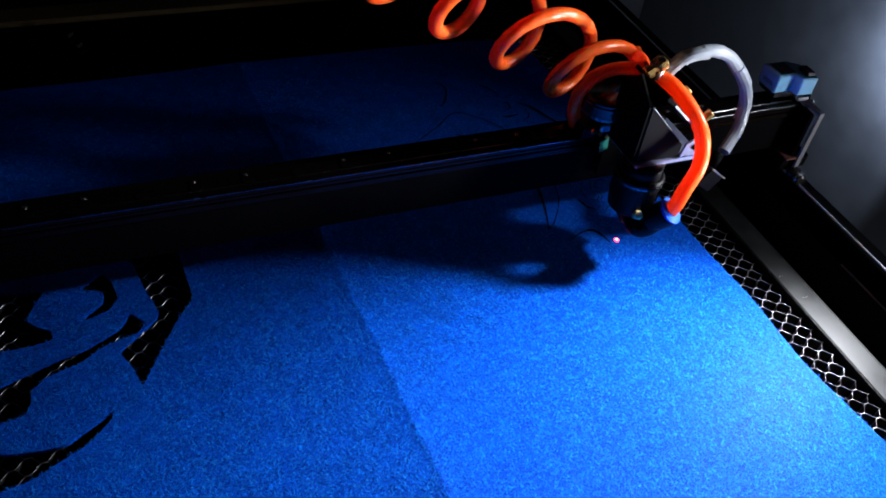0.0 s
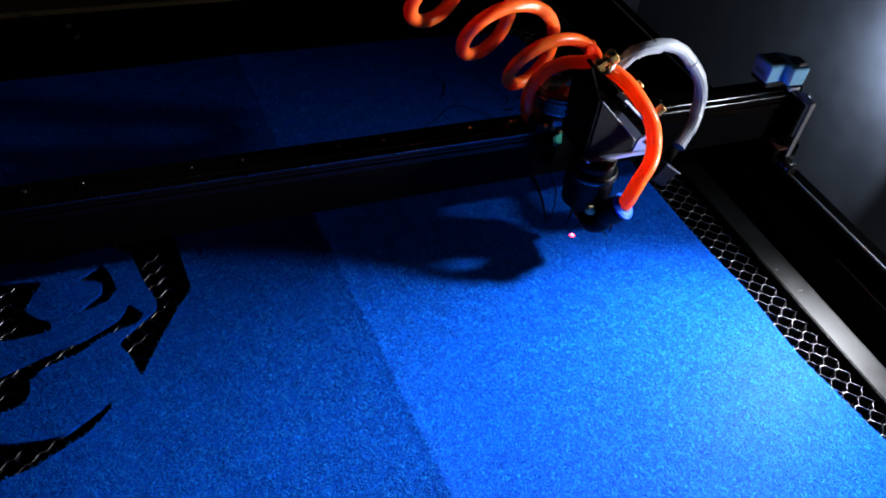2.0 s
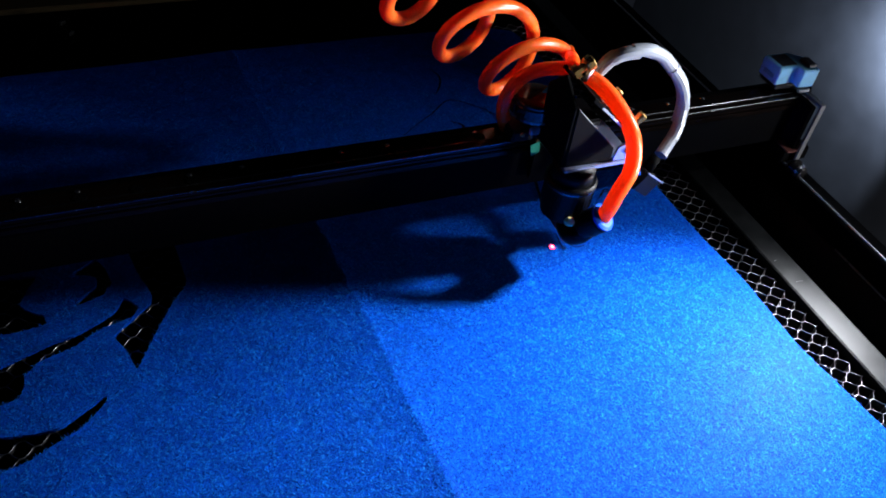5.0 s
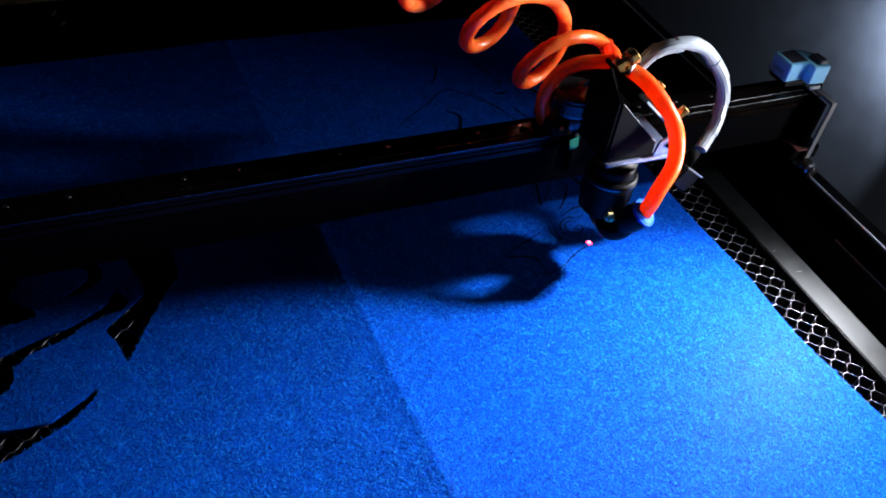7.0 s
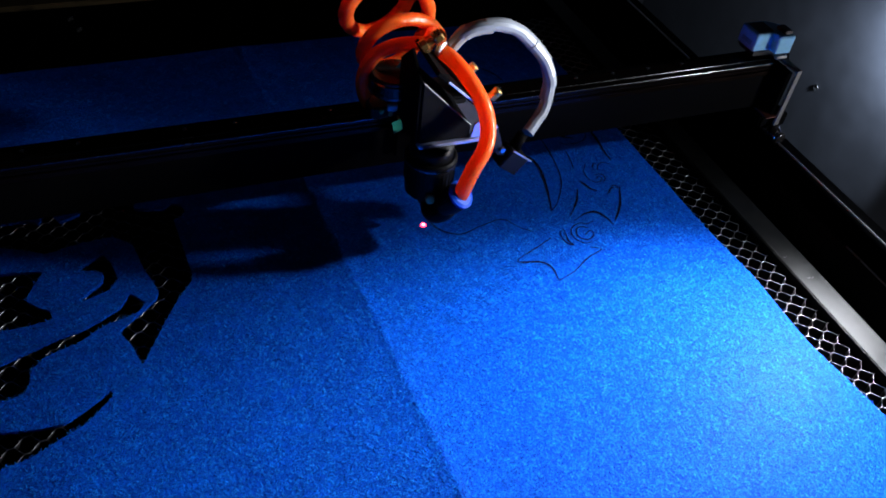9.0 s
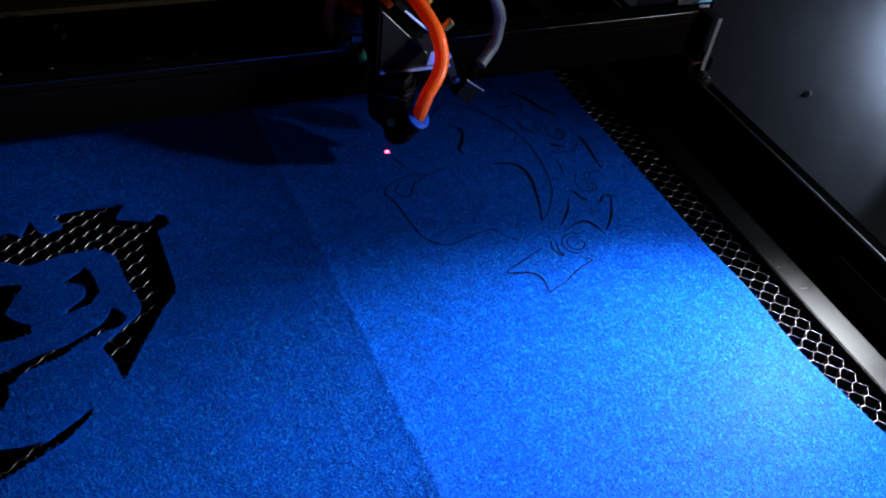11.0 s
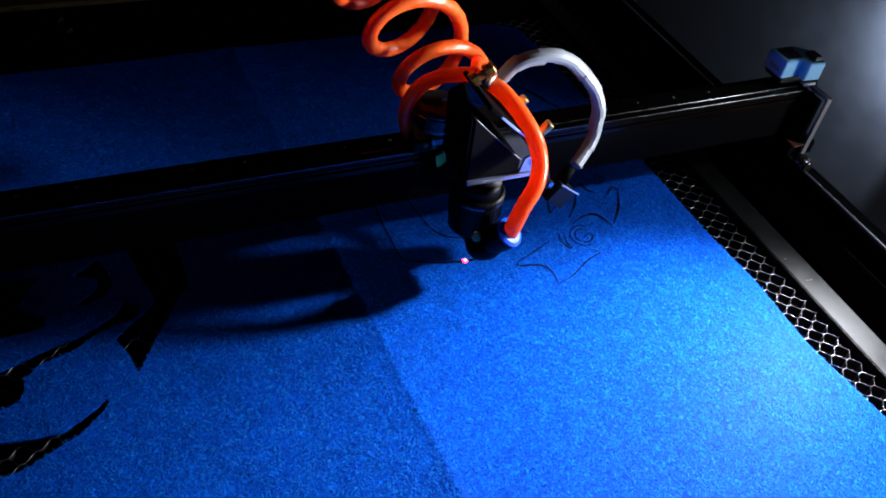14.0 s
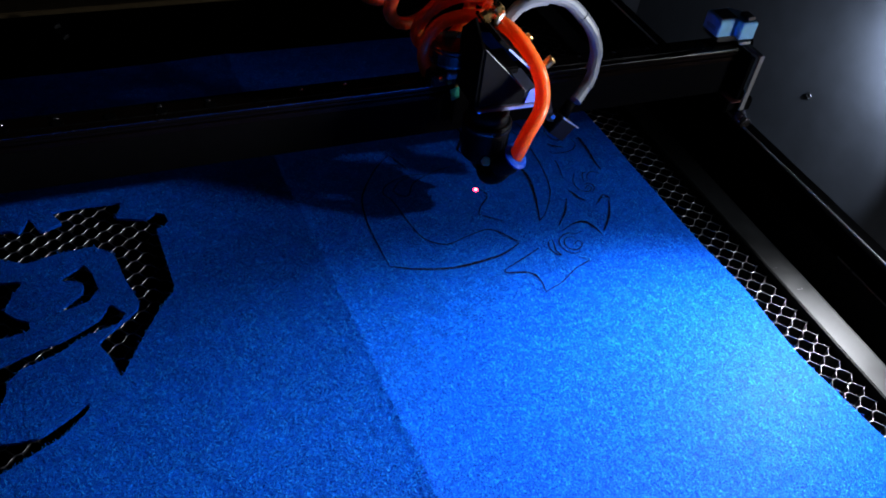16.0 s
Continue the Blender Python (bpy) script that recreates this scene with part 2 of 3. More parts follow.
def lathe(profile, a, b, seg=28, bm=None):
    """A turned body: profile rows (distance along the axis from a towards b in metres, radius)."""
    bm = bm or bmesh.new()
    a, b = Vector(a), Vector(b)
    q = (b - a).to_track_quat("Z", "Y").to_matrix()
    rings = []
    for d, r in profile:
        rings.append([bm.verts.new(a + q @ Vector((r * math.cos(2 * math.pi * i / seg), r * math.sin(2 * math.pi * i / seg), d))) for i in range(seg)])
    for k in range(len(rings) - 1):
        for i in range(seg):
            bm.faces.new((rings[k][i], rings[k][(i + 1) % seg], rings[k + 1][(i + 1) % seg], rings[k + 1][i]))
    bm.faces.new(list(reversed(rings[0])))
    bm.faces.new(rings[-1])
    return bm


def tube(points, r, seg=14, bm=None, radii=None):
    bm = bm or bmesh.new()
    pts = [Vector(p) for p in points]
    rings = []
    up = None
    for i, p in enumerate(pts):
        d = (pts[min(i + 1, len(pts) - 1)] - pts[max(i - 1, 0)]).normalized()
        if up is None:
            up = d.orthogonal().normalized()
        up = (up - d * up.dot(d)).normalized()
        side = d.cross(up)
        rr = radii[i] if radii else r
        rings.append([bm.verts.new(p + (up * math.cos(2 * math.pi * k / seg) + side * math.sin(2 * math.pi * k / seg)) * rr) for k in range(seg)])
    for a, b in zip(rings, rings[1:]):
        for k in range(seg):
            bm.faces.new((a[k], a[(k + 1) % seg], b[(k + 1) % seg], b[k]))
    bm.faces.new(list(reversed(rings[0])))
    bm.faces.new(rings[-1])
    return bm


def spline(ctrl, n=8, closed=False):
    """Catmull-Rom points through the control points."""
    c = [Vector(p) for p in ctrl]
    out = []
    m = len(c)
    last = m if closed else m - 1
    for i in range(last):
        p0 = c[(i - 1) % m] if closed or i > 0 else c[0] * 2 - c[1]
        p1, p2 = c[i], c[(i + 1) % m]
        p3 = c[(i + 2) % m] if closed or i + 2 < m else c[-1] * 2 - c[-2]
        for k in range(n):
            t = k / n
            out.append(0.5 * (2 * p1 + (p2 - p0) * t + (2 * p0 - 5 * p1 + 4 * p2 - p3) * t * t + (3 * p1 - p0 - 3 * p2 + p3) * t ** 3))
    if not closed:
        out.append(c[-1])
    return out


def prism(outline, axis, lo, hi, bevel=0.0006):
    """A plate with the given outline in the two other axes, from lo to hi along axis."""
    bm = bmesh.new()
    def place(u, v, w):
        return {"x": (w, u, v), "y": (u, w, v), "z": (u, v, w)}[axis]
    a = [bm.verts.new(place(u, v, lo)) for u, v in outline]
    b = [bm.verts.new(place(u, v, hi)) for u, v in outline]
    n = len(a)
    bm.faces.new(a)
    bm.faces.new(list(reversed(b)))
    for i in range(n):
        bm.faces.new((a[i], b[i], b[(i + 1) % n], a[(i + 1) % n]))
    bmesh.ops.recalc_face_normals(bm, faces=bm.faces)
    if bevel:
        bmesh.ops.bevel(bm, geom=list(bm.edges), offset=bevel, segments=2, affect="EDGES")
    return bm


def thing(name, label, category, group="", kind=""):
    return tagged(new(name), label, category, group, kind)


# ---- setting ----
tagged(part("floor", box(-0.75, 0.32, -0.60, 0.62, -0.21, -0.198, 0.001), TRAY), "dark grey sheet metal tray below the honeycomb", "floor", kind="structure")
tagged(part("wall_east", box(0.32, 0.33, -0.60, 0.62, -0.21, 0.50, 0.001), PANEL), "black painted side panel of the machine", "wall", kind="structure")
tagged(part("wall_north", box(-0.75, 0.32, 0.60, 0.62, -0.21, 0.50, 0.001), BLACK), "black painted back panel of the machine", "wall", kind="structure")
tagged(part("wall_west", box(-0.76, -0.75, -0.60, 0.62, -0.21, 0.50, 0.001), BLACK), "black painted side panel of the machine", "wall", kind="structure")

# ledge and guide rail beside the bed
rail = thing("side_rail", "steel ledge with a black guide rail beside the bed", "rail")
part("ledge", box(0.0258, 0.0448, -0.55, 0.60, -0.198, 0.002, 0.0007), STEEL, rail, "scuffed bare steel ledge")
part("channel", box(0.0450, 0.0915, -0.55, 0.60, -0.198, -0.04, 0.0008), BLACK, rail)
part("guide_foot", box(0.0917, 0.0945, -0.55, 0.60, -0.198, -0.006, 0.0006), BLACK, rail)
# Pale tube stands for the lamp's glint, so it stops partway along the foot.
part("foot_glint", tube([(0.0922, -0.55, -0.0058), (0.0922, 0.012, -0.0058)], 0.0007, 10), PALE, rail, "glint on the foot's top edge", smooth=True)
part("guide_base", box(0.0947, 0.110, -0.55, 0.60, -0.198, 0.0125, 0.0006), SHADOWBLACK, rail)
part("guide_edge", tube([(0.0985, -0.55, 0.0128), (0.0985, 0.60, 0.0128)], 0.0009, 10), PALE, rail, "bare steel running edge", smooth=True)
for x, y, w, turn in ((0.0345, -0.0125, 0.005, -8), (0.0305, 0.009, 0.0030, 5)):
    sc = part("scuff", box(-w / 2, w / 2, -0.00008, 0.00008, 0.0020, 0.0021, 0), DULL, rail, "faint scratch")
    sc.matrix_basis = pose(x, y, 0, 0, 0, turn)

# back edge of the bed
back = thing("back_rail", "metal strip behind the bed in the dark, coloured like a brown reflection", "rail")
part("strip", box(-0.70, 0.0255, 0.455, 0.480, -0.198, 0.0, 0.001), TAN, back)
part("shelf", box(-0.70, 0.0945, 0.4802, 0.598, -0.198, -0.004, 0.001), BLACK, back)
# Black sheet for the unlit ground behind the honeycomb, shade put into its colour.
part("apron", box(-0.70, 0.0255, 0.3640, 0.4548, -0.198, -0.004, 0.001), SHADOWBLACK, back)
front = thing("front_rail", "black metal rail at the front of the bed", "rail")
part("bar", box(-0.70, 0.0255, -0.40, -0.36, -0.198, 0.002, 0.001), BLACK, front)
for x, y in ((-0.403, 0.428), (-0.397, 0.409)):
    cl = thing("clip", "tiny bright steel clip on the honeycomb", "clip", "clips at the back")
    part("body", box(-0.003, 0.003, -0.0007, 0.0007, -0.003, 0.0005, 0.0002), BRIGHT, cl)
    cl.matrix_basis = pose(x, y, 0, 0, 0, 40)
for y, z in ((0.276, -0.073), (0.48, 0.05), (-0.10, 0.16)):
    sw = thing("screw", "round black screw head on the side panel", "screw", "panel screws")
    part("head", lathe([(0, .0035), (.0012, .0032), (.0018, .0018)], (0.3199, y, z), (0.30, y, z), 16), BRIGHT, sw, smooth=True)


def honeycomb(x0, x1, y0, y1, top, deep, period, height):
    """Wavy foil ribbons, each a strip of its own, that touch their neighbours crest to crest."""
    rnd = random.Random(4)
    bed = thing("honeycomb_bed", "aluminium honeycomb cutting bed under the felt, darker below its top edges", "honeycomb")
    step = period / 10
    n = int((x1 - x0) / step)
    half = 0.00011
    for r in range(int((y1 - y0) / (height / 2))):
        base = y0 + r * height / 2
        sign = 1 if r % 2 else -1
        stop = n - rnd.randint(0, 1)
        verts, faces, kinds = [], [], []
        for i in range(stop + 1):
            wob = noise.noise((x0 + i * step * 1.0, base * 0.5, 0.0)) * 0.0012 + noise.noise((i * step * 60, base * 60, 3.0)) * 0.0007
            wave = max(-1, min(1, 1.25 * math.cos(2 * math.pi * i / 10)))
            y = base + sign * wave * (height / 4 - 0.00012) + wob
            lift = 0.0006 * noise.noise((i * step * 90, base * 90, 8.0))
            x = x0 + i * step
            for side in (half, -half):
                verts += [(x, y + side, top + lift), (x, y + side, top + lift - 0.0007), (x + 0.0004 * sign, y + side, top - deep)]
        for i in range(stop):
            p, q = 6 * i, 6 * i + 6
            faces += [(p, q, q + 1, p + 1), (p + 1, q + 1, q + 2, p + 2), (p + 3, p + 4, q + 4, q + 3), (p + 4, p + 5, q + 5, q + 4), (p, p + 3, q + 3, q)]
            # Top edges take the bare foil, the faces below them the dark one.
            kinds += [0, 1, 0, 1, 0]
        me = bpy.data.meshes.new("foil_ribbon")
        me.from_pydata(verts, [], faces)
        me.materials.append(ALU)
        me.materials.append(FOILDARK)
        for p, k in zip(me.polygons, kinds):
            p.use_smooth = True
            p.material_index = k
        new("foil_ribbon", me).parent = bed
    return bed


honeycomb(-0.56, 0.0262, -0.30, 0.362, -0.003, 0.018, 0.0150, 0.0107)


# ---- felt ----
def mm(rows):
    return [(x / 1000, y / 1000) for x, y in rows]


HOLES = [mm(h) for h in (
    [(-418, 184), (-404, 186), (-373, 184), (-380, 168), (-361, 163), (-355, 168), (-349, 165), (-348, 157), (-352, 152), (-356, 152), (-354, 125), (-352, 95), (-363, 81), (-375, 61), (-388, 37), (-392, 54), (-398, 66), (-375, 85), (-373, 91), (-379, 112), (-383, 135), (-394, 145), (-413, 144), (-432, 139), (-444, 146), (-468, 157), (-468, 176), (-441, 172), (-436, 168), (-430, 181), (-424, 166), (-416, 170), (-411, 172)],
    [(-417, 120), (-401, 131), (-397, 123), (-394, 107), (-400, 99), (-410, 95), (-418, 94), (-411, 100), (-403, 107), (-402, 114), (-408, 118)],
    [(-468, 131), (-434, 125), (-440, 115), (-445, 103), (-439, 96), (-432, 91), (-431, 84), (-442, 83), (-468, 84)],
    [(-468, 57), (-431, 69), (-417, 72), (-405, 78), (-395, 84), (-389, 94), (-381, 84), (-386, 77), (-405, 72), (-420, 62), (-437, 58), (-444, 50), (-444, 44), (-447, 36), (-468, 33)],
    [(-468, 18), (-454, 14), (-439, 11), (-428, 11), (-417, 18), (-404, 26), (-405, 21), (-418, 8), (-431, 2), (-444, -4), (-468, -8)],
)]
EDGE = mm([(-560, -300), (-200, -300), (-20, -255), (16, -200), (12, -150), (5, -115), (-3, -56), (-1, 0), (-5, 44), (-7, 114), (-9, 200), (-12, 290), (-16, 338), (-40, 350), (-160, 354), (-300, 350), (-450, 349), (-560, 347)])


def rounded(poly, cut=0.16):
    out = []
    n = len(poly)
    for i in range(n):
        a, b, c = (Vector(poly[(i + k) % n]) for k in (-1, 0, 1))
        out += [b.lerp(a, cut), b * (1 - cut) + (a + c) * cut / 2 * 0.55 + b * (cut * 0.45), b.lerp(c, cut)]
    return [(p[0], p[1]) for p in out]


def swell(x, y):
    """Height of the felt over the bed: an old fold, a fainter one, and slight waves."""
    fold = x + 0.257 + 0.055 * y
    fold += 0.0016 * noise.noise((3.0, y * 45, 0)) + 0.0005 * noise.noise((7.0, y * 220, 0))
    high = 0.0080 - 0.0050 * max(0.0, min(1.0, (y - 0.03) / 0.16))
    z = high * math.exp(-fold / 0.045) if fold > 0 else high * math.exp(fold / 0.075)
    z += 0.0012 * math.exp(-abs(x + 0.428) / 0.02)
    z += 0.07 * high * math.exp(-abs(fold - 0.001) / 0.0024)
    z += 0.0005 * noise.noise((x * 25, y * 25, 1))
    near = max(0.0, min(1.0, (x + 0.235) / 0.1))
    return z - 0.0002 * near


def build_felt():
    cu = bpy.data.curves.new("felt_outline", "CURVE")
    cu.dimensions, cu.fill_mode, cu.extrude = "2D", "BOTH", 0.0011
    for poly in [rounded(EDGE, 0.2)] + [rounded(h) for h in HOLES]:
        sp = cu.splines.new("POLY")
        sp.points.add(len(poly) - 1)
        for p, (x, y) in zip(sp.points, poly):
            p.co = (x, y, 0, 1)
        sp.use_cyclic_u = True
    tmp = new("felt_tmp", cu)
    me = bpy.data.meshes.new_from_object(tmp.evaluated_get(bpy.context.evaluated_depsgraph_get()))
    bpy.data.objects.remove(tmp)
    bm = bmesh.new()
    bm.from_mesh(me)
    bmesh.ops.remove_doubles(bm, verts=bm.verts, dist=1e-6)
    cuts = [(1, -0.54 + 0.02 * k) for k in range(14)] + [(1, -0.29 + 0.006 * k) for k in range(13)] + [(1, -0.19 + 0.02 * k) for k in range(10)] + [(2, -0.257 + d) for d in (-0.0075, -0.0048, -0.0030, -0.0016, -0.0007, 0.0, 0.0010, 0.0018, 0.0030, 0.0046, 0.0075)]
    cuts += [(0, -0.28 + 0.02 * k) for k in range(32)]
    for ax, v in cuts:
        n = ((0, 1, 0), (1, 0, 0), (1, 0.055, 0))[ax]
        bmesh.ops.bisect_plane(bm, geom=list(bm.verts) + list(bm.edges) + list(bm.faces), plane_co=(0, v, 0) if ax == 0 else (v, 0, 0), plane_no=n)
    for v in bm.verts:
        v.co.z += swell(v.co.x, v.co.y) - 0.0011
    bmesh.ops.recalc_face_normals(bm, faces=bm.faces)
    bm.normal_update()
    for f in bm.faces:
        f.smooth = True
    for e in bm.edges:
        e.smooth = len(e.link_faces) == 2 and e.calc_face_angle(0) < 0.6
    ob = part("felt_sheet", bm, FELT)
    return tagged(ob, "blue felt sheet lying on the honeycomb bed, partly cut through", "felt")


felt = build_felt()


def inside(x, y, poly):
    c = False
    j = len(poly) - 1
    for i in range(len(poly)):
        (xi, yi), (xj, yj) = poly[i], poly[j]
        if (yi > y) != (yj > y) and x < (xj - xi) * (y - yi) / (yj - yi) + xi:
            c = not c
        j = i
    return c


def fibres(count):
    rnd = random.Random(11)
    verts, faces = [], []
    while count:
        x, y = rnd.uniform(-0.47, 0.01), rnd.uniform(-0.21, 0.26)
        if rnd.random() > 1.15 - (y + 0.21) / 0.5 or not inside(x, y, EDGE) or any(inside(x, y, h) for h in HOLES):
            continue
        count -= 1
        a = rnd.gauss(1.5, 0.55) if rnd.random() < 0.75 else rnd.uniform(0, 6.28)
        ln, w = rnd.uniform(0.0008, 0.0024), rnd.uniform(0.00005, 0.00015)
        z = swell(x, y) + rnd.uniform(0.00003, 0.00022)
        bend = rnd.uniform(-0.25, 0.25)
        base = len(verts)
        px, py, pz = x, y, z
        for k in range(3):
            c, s = math.cos(a + bend * k), math.sin(a + bend * k)
            verts += [(px - s * w, py + c * w, pz), (px + s * w, py - c * w, pz)]
            px, py, pz = px + c * ln / 2, py + s * ln / 2, pz + rnd.uniform(-0.00010, 0.00034)
        faces += [(base, base + 1, base + 3, base + 2), (base + 2, base + 3, base + 5, base + 4)]
    me = bpy.data.meshes.new("felt_fuzz")
    me.from_pydata(verts, [], faces)
    me.materials.append(FIBRE)
    return tagged(new("felt_fuzz", me), "loose pale fibres on the felt", "fuzz", kind="stuff")


fibres(180000)

# cut lines burnt into the felt: points, greatest width, window of seconds in which the head burns them
OLD = (-2, -1)
CUTS = [
    ([(-109.6, 75.8), (-107.4, 75.8), (-107.8, 72.4), (-109.1, 65.9), (-107.8, 61.1), (-110.6, 63.0), (-112.3, 68.0), (-111.3, 73.4), (-109.6, 75.8)], 1.0, (4.4, 5.4)),
    ([(-93.3, 60.5), (-98.7, 60.3), (-102.7, 64.2), (-104.1, 69.7), (-102.2, 74.9), (-97.7, 78.4), (-92.7, 79.4), (-87.9, 77.5), (-82.2, 78.9)], 0.9, (2.5, 3.1)),
    ([(-89.8, 73.3), (-92.3, 75.2), (-95.4, 76.0), (-99.0, 73.5), (-100.6, 68.7), (-98.8, 64.8), (-94.9, 63.2), (-90.5, 64.8), (-88.2, 68.2), (-89.4, 70.9), (-92.4, 69.4), (-94.9, 67.2)], 0.9, (2.1, 2.7)),
    ([(-96.5, 82.2), (-88.6, 86.0), (-81.0, 87.6), (-75.3, 85.5), (-72.8, 79.4)], 0.9, OLD),
    ([(-57.7, 137.7), (-62.4, 130.7), (-63.6, 125.0), (-62.7, 119.4), (-59.5, 116.6), (-55.9, 116.4), (-53.1, 119.6), (-54.3, 122.6), (-57.9, 119.5)], 0.9, OLD),
    ([(-54.1, 115.3), (-50.6, 119.0), (-50.3, 122.9), (-52.6, 124.9), (-56.5, 123.9)], 0.9, OLD),
    ([(-54.5, 129.4), (-51.7, 136.2), (-48.1, 137.4)], 0.8, OLD),
    ([(-51.6, 129.4), (-47.4, 135.2), (-42.7, 136.8), (-38.1, 133.5)], 0.8, OLD),
    ([(-71.3, 121.0), (-69.6, 117.3), (-67.9, 111.6), (-63.7, 107.3)], 2.0, OLD),
    ([(-58.5, 101.5), (-52.6, 107.0), (-46.6, 107.4), (-44.9, 106.3)], 0.9, OLD),
    ([(-51.1, 200.3), (-55.5, 193.5), (-55.6, 187.4), (-53.5, 181.5), (-49.4, 179.8), (-45.5, 183.4), (-46.0, 188.2), (-49.7, 186.0)], 1.2, OLD),
    ([(-46.7, 179.2), (-42.9, 184.4), (-42.7, 189.7), (-46.4, 191.4), (-51.3, 187.9)], 1.2, OLD),
    ([(-56.5, 207.9), (-61.1, 199.5), (-62.8, 192.9)], 0.8, OLD),
    ([(-60.7, 177.2), (-57.6, 173.5), (-50.3, 170.3)], 2.4, OLD),
    ([(-64.0, 167.7), (-60.6, 164.7), (-51.2, 163.9), (-43.4, 166.4), (-38.5, 172.7), (-39.7, 179.0)], 0.9, OLD),
    ([(-35.2, 177.9), (-32.5, 178.1), (-32.4, 172.7), (-33.1, 160.2), (-34.8, 148.2), (-34.8, 137.6)], 2.4, OLD),
    ([(-75.4, 210.7), (-71.9, 202.0), (-68.5, 193.5), (-66.3, 189.9)], 1.2, OLD),
    ([(-64.6, 157.0), (-65.4, 148.7), (-68.4, 135.6)], 0.8, OLD),
    ([(-60.8, 247.8), (-53.8, 240.2), (-48.4, 229.7), (-43.4, 218.7), (-37.4, 209.9)], 2.8, OLD),
    ([(-82.0, 231.5), (-76.5, 230.3), (-68.2, 231.7)], 2.2, OLD),
    ([(-75.6, 249.3), (-70.2, 249.8), (-71.0, 242.4), (-75.2, 239.9)], 1.4, OLD),
    ([(-67.4, 222.5), (-59.6, 228.1), (-59.3, 236.4)], 0.8, OLD),
    ([(-98, 226), (-86, 209), (-78, 184), (-78, 155), (-84, 126), (-98, 104), (-107, 96)], 1.0, OLD),
    ([(-116, 164), (-99, 159), (-94, 145), (-98, 123), (-107, 96)], 2.8, OLD),
    ([(-129, 217), (-122, 209), (-127, 195), (-133, 186), (-131, 180)], 2.6, OLD),
    ([(-172, 208), (-159, 218), (-141, 230), (-120, 245), (-102, 233), (-89, 217), (-82, 200)], 1.0, OLD),
    ([(-119, 293), (-115, 280), (-120, 266), (-128, 255)], 1.6, OLD),
    ([(-86, 283), (-76, 270), (-72, 256)], 1.3, OLD),
    ([(-88, 87), (-77, 88), (-72, 81), (-70, 72)], 1.6, OLD),
    ([(-67, 75), (-55, 89), (-45, 107)], 1.9, (0.0, 0.6)),
    ([(-45, 107), (-49, 110), (-56, 103)], 1.2, (0.6, 1.1)),
    ([(-77, 113), (-85, 100), (-96, 88)], 1.6, (1.3, 2.1)),
    ([(-120, 71), (-134, 65), (-151, 58)], 1.0, (5.4, 5.8)),
    ([(-151, 58), (-150, 55), (-137, 52), (-132, 45), (-133, 33)], 1.5, (5.8, 6.3)),
    ([(-133, 33), (-119, 38), (-104, 47), (-91, 52), (-97, 56)], 0.9, (6.3, 7.3)),
    ([(-129, 80), (-137, 87), (-145, 97), (-163, 94), (-179, 90), (-192, 99), (-197, 118), (-200, 139), (-204, 150), (-197, 159), (-180, 165), (-168, 163)], 1.0, (7.6, 10.2)),
    ([(-146, 168), (-160, 165), (-179, 156), (-188, 143), (-196, 149), (-189, 159), (-174, 165)], 0.9, (9.8, 10.6)),
    ([(-178, 171), (-183, 183), (-186, 192)], 0.9, (10.6, 11.0)),
    ([(-186, 192), (-202, 176), (-219, 150), (-224, 124), (-224, 95), (-223, 78)], 1.3, (11.0, 13.2)),
    ([(-223, 78), (-206, 72), (-184, 68), (-164, 69), (-146, 72), (-131, 79)], 2.2, (13.2, 14.6)),
    ([(-131, 79), (-135, 87), (-142, 95), (-147, 97)], 1.2, (14.6, 15.1)),
    ([(-132, 102), (-139, 107), (-146, 113)], 0.9, (15.1, 15.4)),
    ([(-146, 113), (-142, 120), (-133, 129), (-133, 135), (-137, 140)], 1.0, (15.4, 16.0)),
]


def ribbon(pts, widths, lift):
    bm = bmesh.new()
    prev = None
    for i, p in enumerate(pts):
        d = (pts[min(i + 1, len(pts) - 1)] - pts[max(i - 1, 0)]).normalized()
        n = Vector((-d.y, d.x))
        w = widths[i] / 2
        row = [bm.verts.new((p.x + n.x * w * s, p.y + n.y * w * s, swell(p.x, p.y) + lift + dz)) for s, dz in ((1, 0.0), (0, 0.00008), (-1, 0.0))]
        if prev:
            for k in range(2):
                bm.faces.new((prev[k], row[k], row[k + 1], prev[k + 1]))
        prev = row
    return bm


BURNT = []


def burn_lines():
    rnd = random.Random(5)
    for rows, width, (t0, t1) in CUTS:
        pts = spline([(x / 1000, y / 1000) for x, y in rows], 8)
        n = len(pts)
        ws = [width / 1000 * (0.35 + 0.65 * math.sin(math.pi * i / (n - 1))) * rnd.uniform(0.85, 1.1) for i in range(n)]
        ws = [max(w, 0.00055) for w in ws]
        if t1 < 0:
            part("cut_line", ribbon(pts, ws, 0.0004), CHAR, felt, "charred cut line")
            continue
        for i in range(0, n - 1, 4):
            seg = slice(i, min(i + 5, n))
            ob = part("cut_line", ribbon(pts[seg], ws[seg], 0.0004), CHAR, felt, "charred cut line")
            BURNT.append((ob, t0 + (t1 - t0) * min(i + 3, n - 1) / (n - 1)))


burn_lines()

# ---- gantry ----
gantry = thing("gantry", "black gantry beam with a linear guide crossing the bed", "gantry")
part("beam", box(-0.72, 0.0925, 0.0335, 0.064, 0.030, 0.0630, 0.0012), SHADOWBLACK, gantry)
part("lip", box(-0.72, 0.0925, 0.0322, 0.0334, 0.0600, 0.0640, 0.0004), GUIDED, gantry, "dark steel lower lip")
gd = part("guide", box(-0.72, 0.088, 0.0322, 0.0500, 0.0645, 0.0705, 0.0010), GUIDED, gantry, "dark steel linear guide with a brown reflection in its colour")
